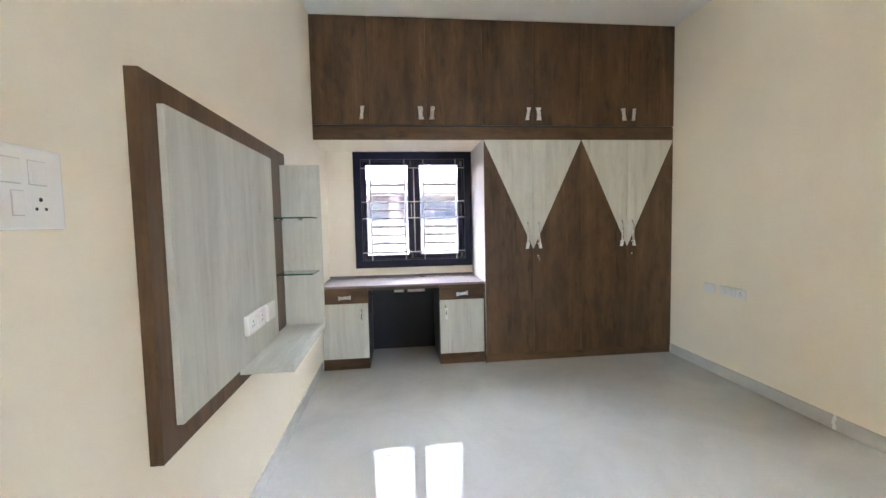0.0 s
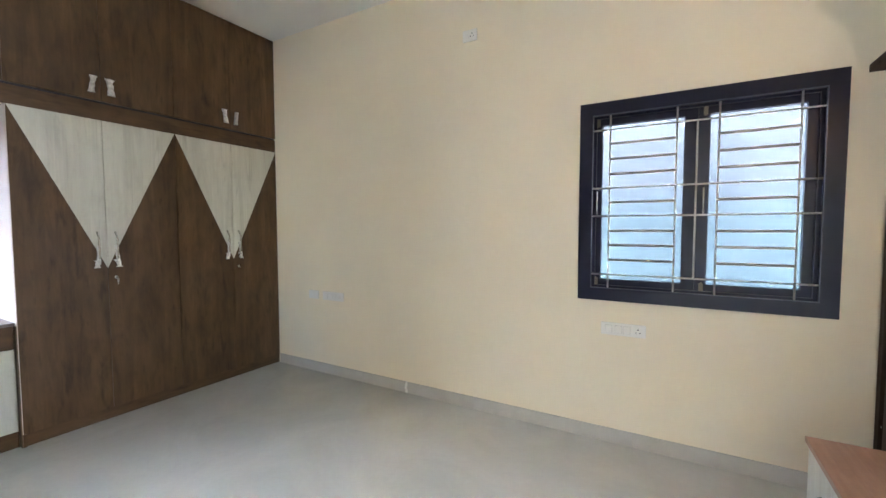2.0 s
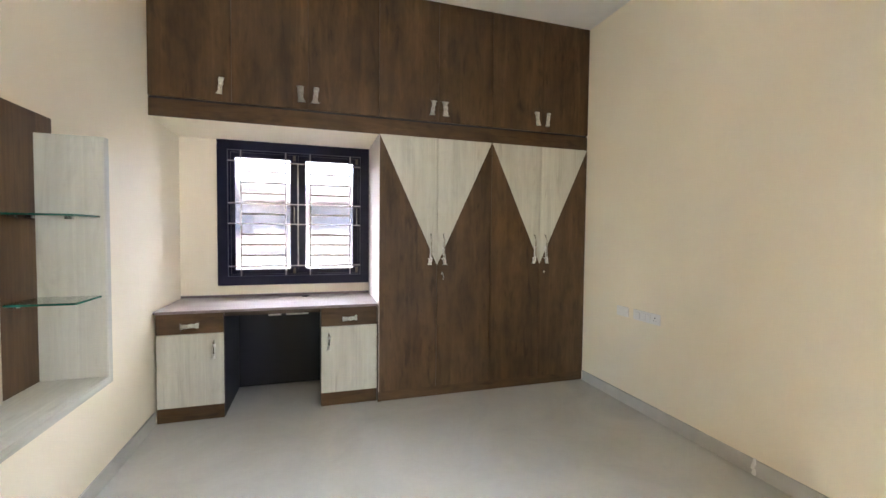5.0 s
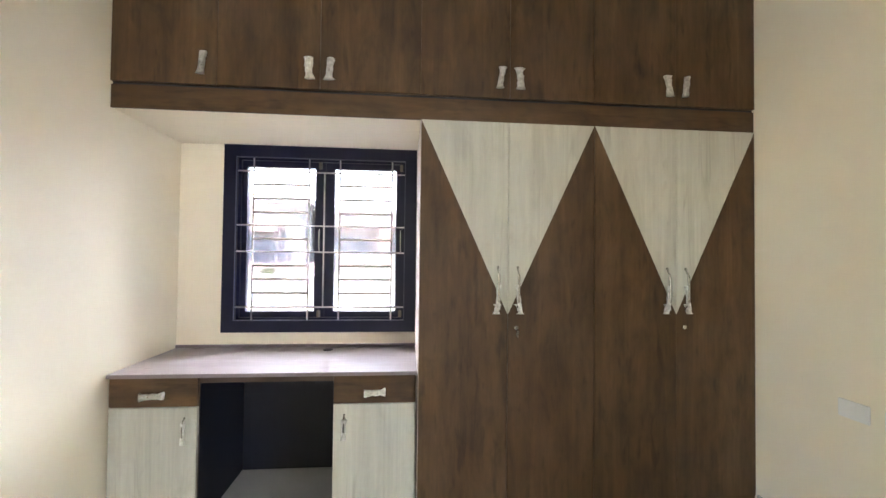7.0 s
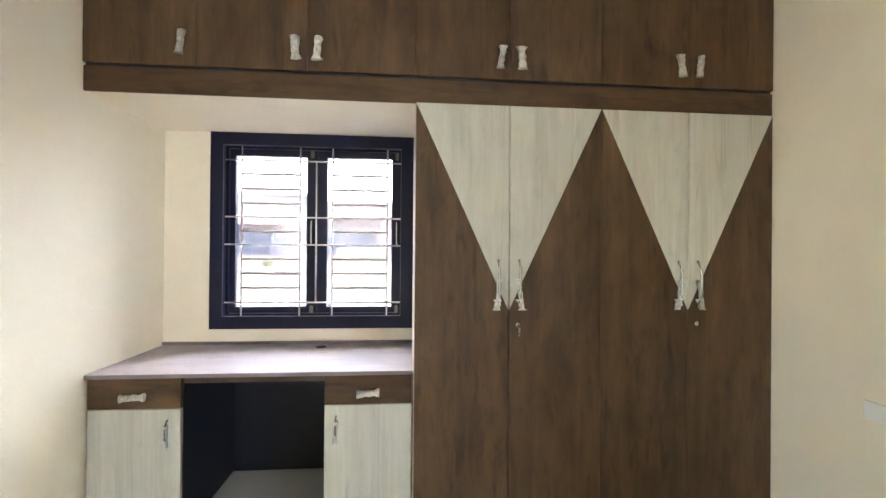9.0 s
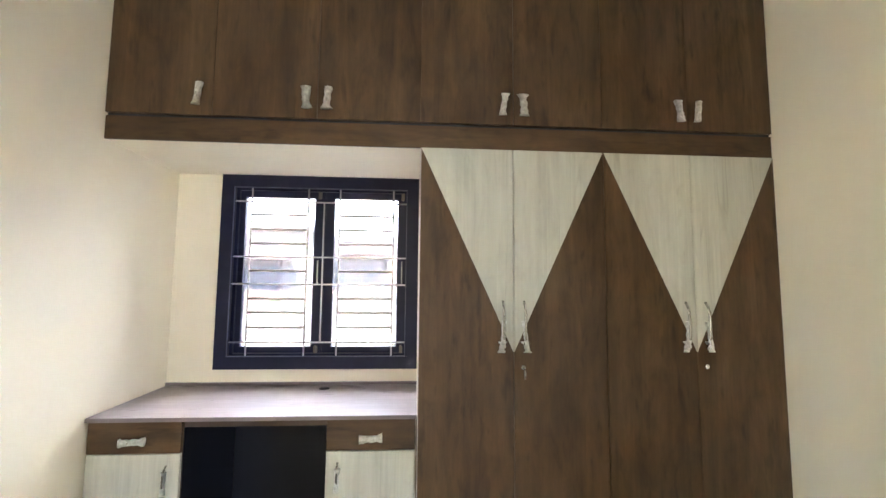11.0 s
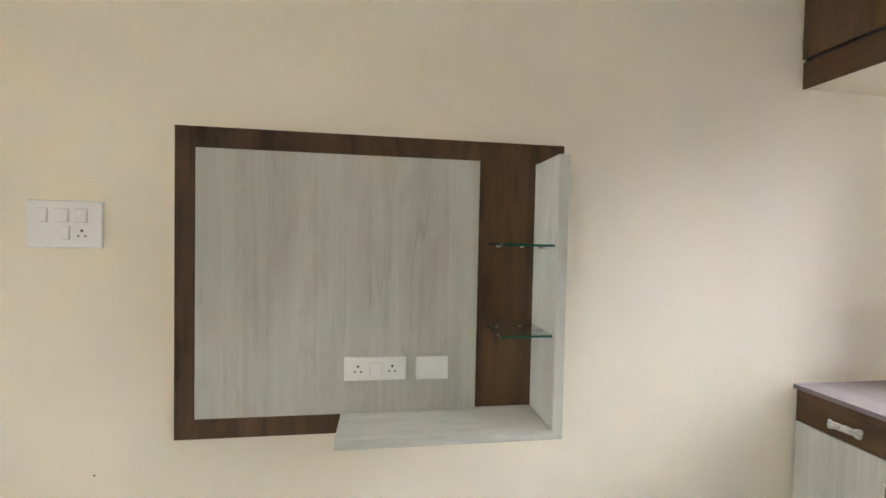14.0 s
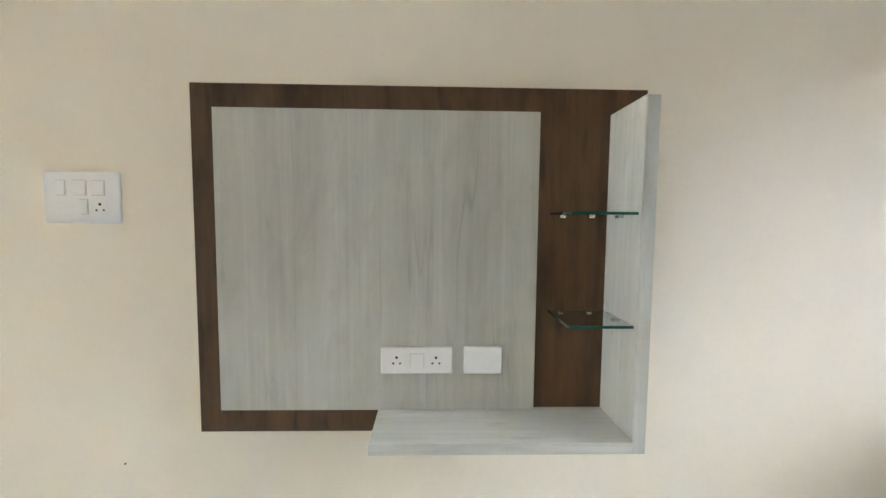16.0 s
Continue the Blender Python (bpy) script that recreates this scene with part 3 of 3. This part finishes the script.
# ---- switch plates and sockets ----
def plate(name, facing, at, a, c, z0, z1, label, modules, thick=0.012, category="socket", group="sockets"):
    """A white moulded plate on a wall. facing: +1 looks to +x, -1 to -x, 0 to -y. modules: (kind, u, v, w, h) across the plate."""
    def world(u, d, v):
        if facing > 0:
            return (at + d, a + u, z0 + v)
        if facing < 0:
            return (at - d, c - u, z0 + v)
        return (a + u, at - d, z0 + v)
    W, HH = c - a, z1 - z0
    p = thing(name, *world(W / 2, 0, 0), label, category, group)
    def put(n, bm, mat, lab="", parent=None):
        for v in bm.verts:
            v.co = Vector(world(*v.co))
        bmesh.ops.recalc_face_normals(bm, faces=bm.faces[:])
        return part(n, bm, mat, parent or p, lab)
    put("cover", box(0, W, 0.0, thick, 0, HH, min(0.006, thick / 2.2)), m_white)
    for kind, u, v, w, h in modules:
        if kind == "switch":
            put("gap", box(u - w / 2 - 0.0015, u + w / 2 + 0.0015, thick, thick + 0.0006, v - h / 2 - 0.0015, v + h / 2 + 0.0015), m_key)
            bm = box(u - w / 2, u + w / 2, thick + 0.0004, thick + 0.006, v - h / 2, v + h / 2, 0.0012)
            for vert in bm.verts:
                if vert.co.y > thick + 0.003 and vert.co.z > v:
                    vert.co.y -= 0.0035
            put("rocker", bm, m_white)
        elif kind == "blank":
            put("blank_module", box(u - w / 2, u + w / 2, thick, thick + 0.0012, v - h / 2, v + h / 2, 0.0005), m_white)
        else:
            put("outlet", box(u - w / 2, u + w / 2, thick, thick + 0.001, v - h / 2, v + h / 2, 0.0004), m_white)
            for du, dv, r in ((0, 0.010, 0.0042), (-0.0105, -0.008, 0.0032), (0.0105, -0.008, 0.0032)):
                put("socket_hole", disc(u + du, thick + 0.0012, v + dv, r, 0.001, "y", 10), m_hole)
    return p


plate("switch_plate", 1, XL, 0.884, 1.111, 1.294, 1.451, "large white switch plate with rockers and a socket on cream wall",
      [("switch", 0.052, 0.108, 0.026, 0.044), ("switch", 0.108, 0.108, 0.040, 0.044), ("switch", 0.165, 0.108, 0.036, 0.044),
       ("switch", 0.120, 0.050, 0.022, 0.044), ("socket", 0.168, 0.048, 0.044, 0.046)], 0.012, "switch plate", "")
plate("socket_plate", 1, -0.507, 1.915, 2.135, 0.841, 0.924, "white twin socket plate with one rocker on the whitewashed panel",
      [("socket", 0.050, 0.042, 0.044, 0.050), ("switch", 0.112, 0.042, 0.040, 0.042), ("socket", 0.170, 0.042, 0.044, 0.050)], 0.020, "socket", "")
plate("blank_plate", 1, -0.507, 2.170, 2.288, 0.840, 0.924, "blank white cover plate on the whitewashed panel", [], 0.020, "cover plate", "")
row = [("switch", 0.045, 0.038, 0.036, 0.044), ("switch", 0.100, 0.038, 0.036, 0.044), ("switch", 0.145, 0.038, 0.036, 0.044), ("socket", 0.205, 0.038, 0.044, 0.050)]
plate("switch_plate", -1, XR, 0.610, 0.856, 0.660, 0.736, "long white switch and socket plate below the frosted window", row, 0.012, "switch plate", "")
plate("switch_plate", -1, XR, 2.955, 3.200, 0.664, 0.740, "long white switch and socket plate low on the cream wall", row, 0.012, "switch plate", "")
plate("blank_plate", -1, XR, 3.255, 3.375, 0.664, 0.740, "small white cover plate beside a switch plate", [("blank", 0.06, 0.038, 0.08, 0.05)], 0.012, "cover plate", "")
plate("socket_plate", -1, XR, 1.690, 1.800, 2.590, 2.668, "small white socket plate high on the cream wall", [("blank", 0.03, 0.039, 0.03, 0.05), ("socket", 0.073, 0.039, 0.044, 0.050)], 0.012, "socket", "")
plate("socket_plate", 0, YF - 0.022, 0.078, 0.178, 0.585, 0.652, "white socket plate on the dark panel under the worktop", [("socket", 0.05, 0.033, 0.044, 0.05)], 0.012, "socket", "")
plate("socket_plate", 0, YF - 0.022, 0.215, 0.395, 0.585, 0.652, "white double socket plate on the dark panel under the worktop", [("socket", 0.05, 0.033, 0.044, 0.05), ("switch", 0.11, 0.033, 0.036, 0.042)], 0.012, "socket", "")

# ---- television wall unit ----
unit = thing("tv_wall_unit", XL, 2.03, 0.64, "walnut and whitewashed laminate television panel with shelf and glass ledges", "wall unit")
part("back_board", box(XL, -0.527, 1.347, 2.727, 0.640, 1.714, 0.001), m_walnut, unit)
part("front_board", box(-0.5265, -0.507, 1.4205, 2.394, 0.7185, 1.639, 0.001), m_ash, unit, "whitewashed wood-print panel")
shelf = part("bottom_shelf", box(-0.5265, -0.3135, 1.905, 2.650, 0.686, 0.7175, 0.001), m_ash_y, unit, "whitewashed wood-print shelf")
part("edge_band", box(-0.3132, -0.3112, 1.905, 2.6165, 0.6865, 0.717, 0.0006), m_ash_y, shelf)
upright = part("side_board", box(-0.5265, -0.3135, 2.614, 2.650, 0.718, 1.637, 0.001), m_ash, unit, "whitewashed wood-print upright")
part("edge_band", box(-0.3132, -0.3112, 2.6172, 2.650, 0.6865, 1.6365, 0.0006), m_ash, upright)
for z in (1.331, 1.026):
    sh = part("glass_shelf", box(-0.526, -0.328, 2.436, 2.6135, z, z + 0.008, 0.0015), m_shelf, unit, "clear green-edged glass ledge")
    part("glass_edge", boxes((-0.3279, -0.3271, 2.437, 2.613, z + 0.0005, z + 0.0075), (-0.525, -0.329, 2.4352, 2.4359, z + 0.0005, z + 0.0075)), m_shelf_edge, sh)
    for cx, cy in ((-0.515, 2.47), (-0.515, 2.56), (-0.42, 2.605)):
        part("shelf_bracket", boxes((cx - 0.010, cx + 0.012, cy - 0.009, cy + 0.008, z - 0.008, z - 0.0005)), m_chrome, sh, "small chrome bracket")

single("nail_hole", disc(XL + 0.0005, 1.080, 0.515, 0.003, 0.003, "x", 10), m_edge, "small dark nail hole in the cream wall", "nail hole")

# ---- dressing table with mirror ----
DR, DL, DF = 2.050, 1.150, 0.036
dresser = thing("dressing_table", 1.6, -0.17, 0, "walnut dressing table with drawers, tall mirror, slats and lit canopy", "dressing table")
part("counter", box(DL, DR, YB + 0.001, DF, 0.515, 0.535, 0.002), m_redwood, dresser, "reddish brown wood-print counter")
part("body", box(DL + 0.008, DR - 0.010, YB + 0.001, DF - 0.030, 0.070, 0.514), m_ash, dresser)
part("plinth", box(DL + 0.02, DR - 0.02, YB + 0.001, DF - 0.045, 0.0, 0.069), m_walnut_x, dresser)
for a, c in ((DL + 0.008, 1.598), (1.602, DR - 0.010)):
    for z0, z1 in ((0.072, 0.290), (0.294, 0.512)):
        dw = part("drawer_front", box(a, c, DF - 0.029, DF - 0.011, z0, z1, 0.001), m_ash, dresser, "whitewashed drawer front")
        hy, hz, hx = DF - 0.011, (z0 + z1) / 2, (a + c) / 2
        bm = bow(hx, 0, hz, 0.10, False, 0.0055, 0.022)
        for v in bm.verts:
            v.co.y = hy - v.co.y
        bmesh.ops.recalc_face_normals(bm, faces=bm.faces[:])
        part("handle", bm, m_chrome, dw, "chrome bow handle", True)
mirror = part("mirror", box(DL + 0.06, 2.060, YB + 0.012, YB + 0.017, 0.556, 1.850, 0.0005), m_mirror, dresser, "tall silvered mirror")
part("bevel_strip", box(2.0605, 2.087, YB + 0.012, YB + 0.0165, 0.556, 1.850, 0.0005), m_bevel, mirror, "pale ground edge of the mirror glass")
# dark strip drawn as the gap and shadow line under the trim
part("foot_joint", box(DL + 0.05, 2.086, YB + 0.0265, YB + 0.034, 0.5355, 0.541, 0.001), m_edge, mirror, "dark strip for the gap and shadow line at the mirror foot")
part("mirror_trim", box(DL + 0.05, 2.086, YB + 0.001, YB + 0.026, 0.5365, 0.552, 0.001), m_skirt, mirror, "pale strip along the mirror foot")
for cx in (DL + 0.10, 2.015):
    part("mirror_clip", disc(cx, YB + 0.020, 0.590, 0.009, 0.006, "y", 12), m_chrome, mirror, "chrome mirror screw", True)
part("slat_backing", box(2.3005, XR - 0.001, YB + 0.001, YB + 0.008, 0.0, 2.0055), m_inside, dresser)
part("side_board", box(2.088, 2.300, YB + 0.001, YB + 0.035, 0.0, 2.0055, 0.0015), m_darkwood, dresser)
for x0, x1 in ((2.332, 2.384), (2.430, 2.487), (2.532, 2.596), (2.640, 2.684)):
    part("slat", box(x0, x1, YB + 0.0085, YB + 0.035, 0.0, 2.0055, 0.002), m_darkwood, dresser)
bm = bmesh.new()
rnd = random.Random(5)
for _ in range(48):
    gx = rnd.choice((2.303, 2.329, 2.387, 2.427, 2.490, 2.529, 2.599, 2.637)) + rnd.uniform(-0.004, 0.004)
    gz, sz = rnd.uniform(0.35, 1.80), rnd.uniform(0.002, 0.0055)
    bmesh.ops.create_icosphere(bm, subdivisions=1, radius=sz, matrix=pose(gx, YB + rnd.uniform(0.022, 0.036), gz) @ Matrix.Diagonal((0.7, 0.8, rnd.uniform(1, 4), 1)))
tagged(part("glue_speck", bm, m_glue, dresser, "dried white glue specks between the slats"), kind="stuff")
canopy = part("canopy", box(DL - 0.12, XR - 0.001, YB + 0.001, -0.272, 2.006, 2.040, 0.001), m_darkwood, dresser)
LY = YB + 0.045
arc = [(1.14, LY, 1.872), (1.17, LY, 1.885), (1.787, LY, 1.888), (1.869, LY, 1.899), (1.934, LY, 1.904), (1.975, LY, 1.904), (2.004, LY, 1.901), (2.040, LY, 1.888), (2.066, LY, 1.871)]
part("led_strip", tube(arc, 0.011, 10), m_led, mirror, "glowing warm curved light strip over the mirror", True)
for cx in (1.35, 1.835):
    part("light_bracket", box(cx - 0.03, cx + 0.03, YB + 0.001, YB + 0.032, 1.868, 1.886, 0.001), m_darkwood, mirror, "brown bracket of the light strip")

# ---- outside the windows ----
single("ground", box(-400, 400, YF + 0.25, 800, -0.9, -0.45), m_ground, "dry pale earth outside the house", "ground", "structure")
single("backdrop", box(XR + 0.60, XR + 0.62, BY - WW - 0.9, BY + 0.9, BZ - 0.95, BZ + WH + 1.0), m_beyond, "plain pale daylight beyond the frosted window", "backdrop", "structure")
single("sky_backdrop", box(-62, 62, 62, 62.1, -0.45, 105), m_haze, "bright hazy white sky in the distance", "backdrop", "structure")
cw = thing("compound_wall", 0, 9.9, -0.45, "white painted compound wall with a coping", "wall")
part("wall_body", box(-14, 9, 9.8, 10.0, -0.45, 0.90), m_out_white, cw)
part("coping", box(-14, 9, 9.74, 10.06, 0.90, 0.97, 0.01), m_out_white, cw)


def out_window(parent, x0, x1, z0, z1, y):
    w = part("window", box(x0, x1, y - 0.03, y + 0.02, z0, z1), m_out_dark, parent, "dark window, paled as by glare")
    part("frame", boxes((x0 - 0.06, x0, y - 0.05, y + 0.02, z0 - 0.06, z1 + 0.06), (x1, x1 + 0.06, y - 0.05, y + 0.02, z0 - 0.06, z1 + 0.06),
                        (x0, x1, y - 0.05, y + 0.02, z0 - 0.06, z0), (x0, x1, y - 0.05, y + 0.02, z1, z1 + 0.06)), m_out_white, w)


h1 = thing("house", -7, 19, -0.45, "pale peach neighbouring house with a terracotta sunshade and front wall", "house")
part("wall", box(-14, -2.6, 16.0, 24, -0.45, 3.1), m_out_pink, h1)
part("roof", box(-14.3, -2.3, 15.7, 24.3, 3.1, 3.25), m_out_white, h1)
out_window(h1, -4.80, -3.70, 1.10, 2.02, 16.0)
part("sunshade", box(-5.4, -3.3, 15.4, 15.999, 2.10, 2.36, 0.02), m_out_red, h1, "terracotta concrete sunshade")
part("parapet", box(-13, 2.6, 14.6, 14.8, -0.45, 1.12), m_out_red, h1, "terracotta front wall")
out_window(h1, -10.5, -9.2, 1.2, 2.2, 16.0)
h2 = thing("house", 2, 19, -0.45, "white neighbouring house with a shade-grey porch and mauve band", "house")
part("wall", box(-2.4, 10, 17.0, 25, -0.45, 2.9), m_out_white, h2)
part("roof", box(-2.5, 10.3, 16.8, 25.3, 2.9, 3.05), m_out_white, h2)
part("porch_wall", box(0.45, 9.5, 16.93, 16.998, -0.45, 2.38), m_out_grey, h2, "wall under the porch, shade painted as grey")
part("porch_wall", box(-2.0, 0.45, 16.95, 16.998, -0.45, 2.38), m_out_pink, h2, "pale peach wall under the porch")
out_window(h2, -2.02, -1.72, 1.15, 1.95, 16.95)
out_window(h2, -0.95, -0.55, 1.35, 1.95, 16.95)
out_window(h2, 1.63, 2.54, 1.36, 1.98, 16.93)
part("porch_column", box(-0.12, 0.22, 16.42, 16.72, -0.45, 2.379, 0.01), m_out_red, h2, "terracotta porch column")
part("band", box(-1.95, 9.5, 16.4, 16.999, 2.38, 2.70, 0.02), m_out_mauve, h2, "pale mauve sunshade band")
bw = thing("boundary_wall", 4.5, 6.75, -0.45, "plain white boundary wall beyond the window", "wall")
part("wall_body", box(0.15, 9, 6.65, 6.85, -0.45, 1.24), m_out_white, bw)
part("coping", box(0.13, 9, 6.62, 6.88, 1.24, 1.28, 0.008), m_out_white, bw)
shrub = bmesh.new()
rnd = random.Random(9)
for _ in range(160):
    p = Vector((rnd.gauss(0, 0.09), rnd.gauss(0, 0.08), 0.88 + rnd.gauss(0, 0.10)))
    q = pose(-2.35 + p.x, 11.5 + p.y, p.z, rnd.uniform(0, 180), rnd.uniform(0, 180), rnd.uniform(0, 360))
    leaf = [shrub.verts.new(q @ Vector(c)) for c in ((-0.02, 0, 0), (0, -0.045, 0.01), (0.02, 0, 0), (0, 0.05, 0.01))]
    shrub.faces.new(leaf)
plant = thing("shrub", -2.35, 11.5, -0.45, "small leafy green shrub beside the compound wall", "shrub")
part("crown", shrub, m_leaf, plant)
part("trunk", tube([(-2.35, 11.5, -0.45), (-2.33, 11.5, 0.3), (-2.36, 11.5, 0.85)], 0.02), m_ground, plant)
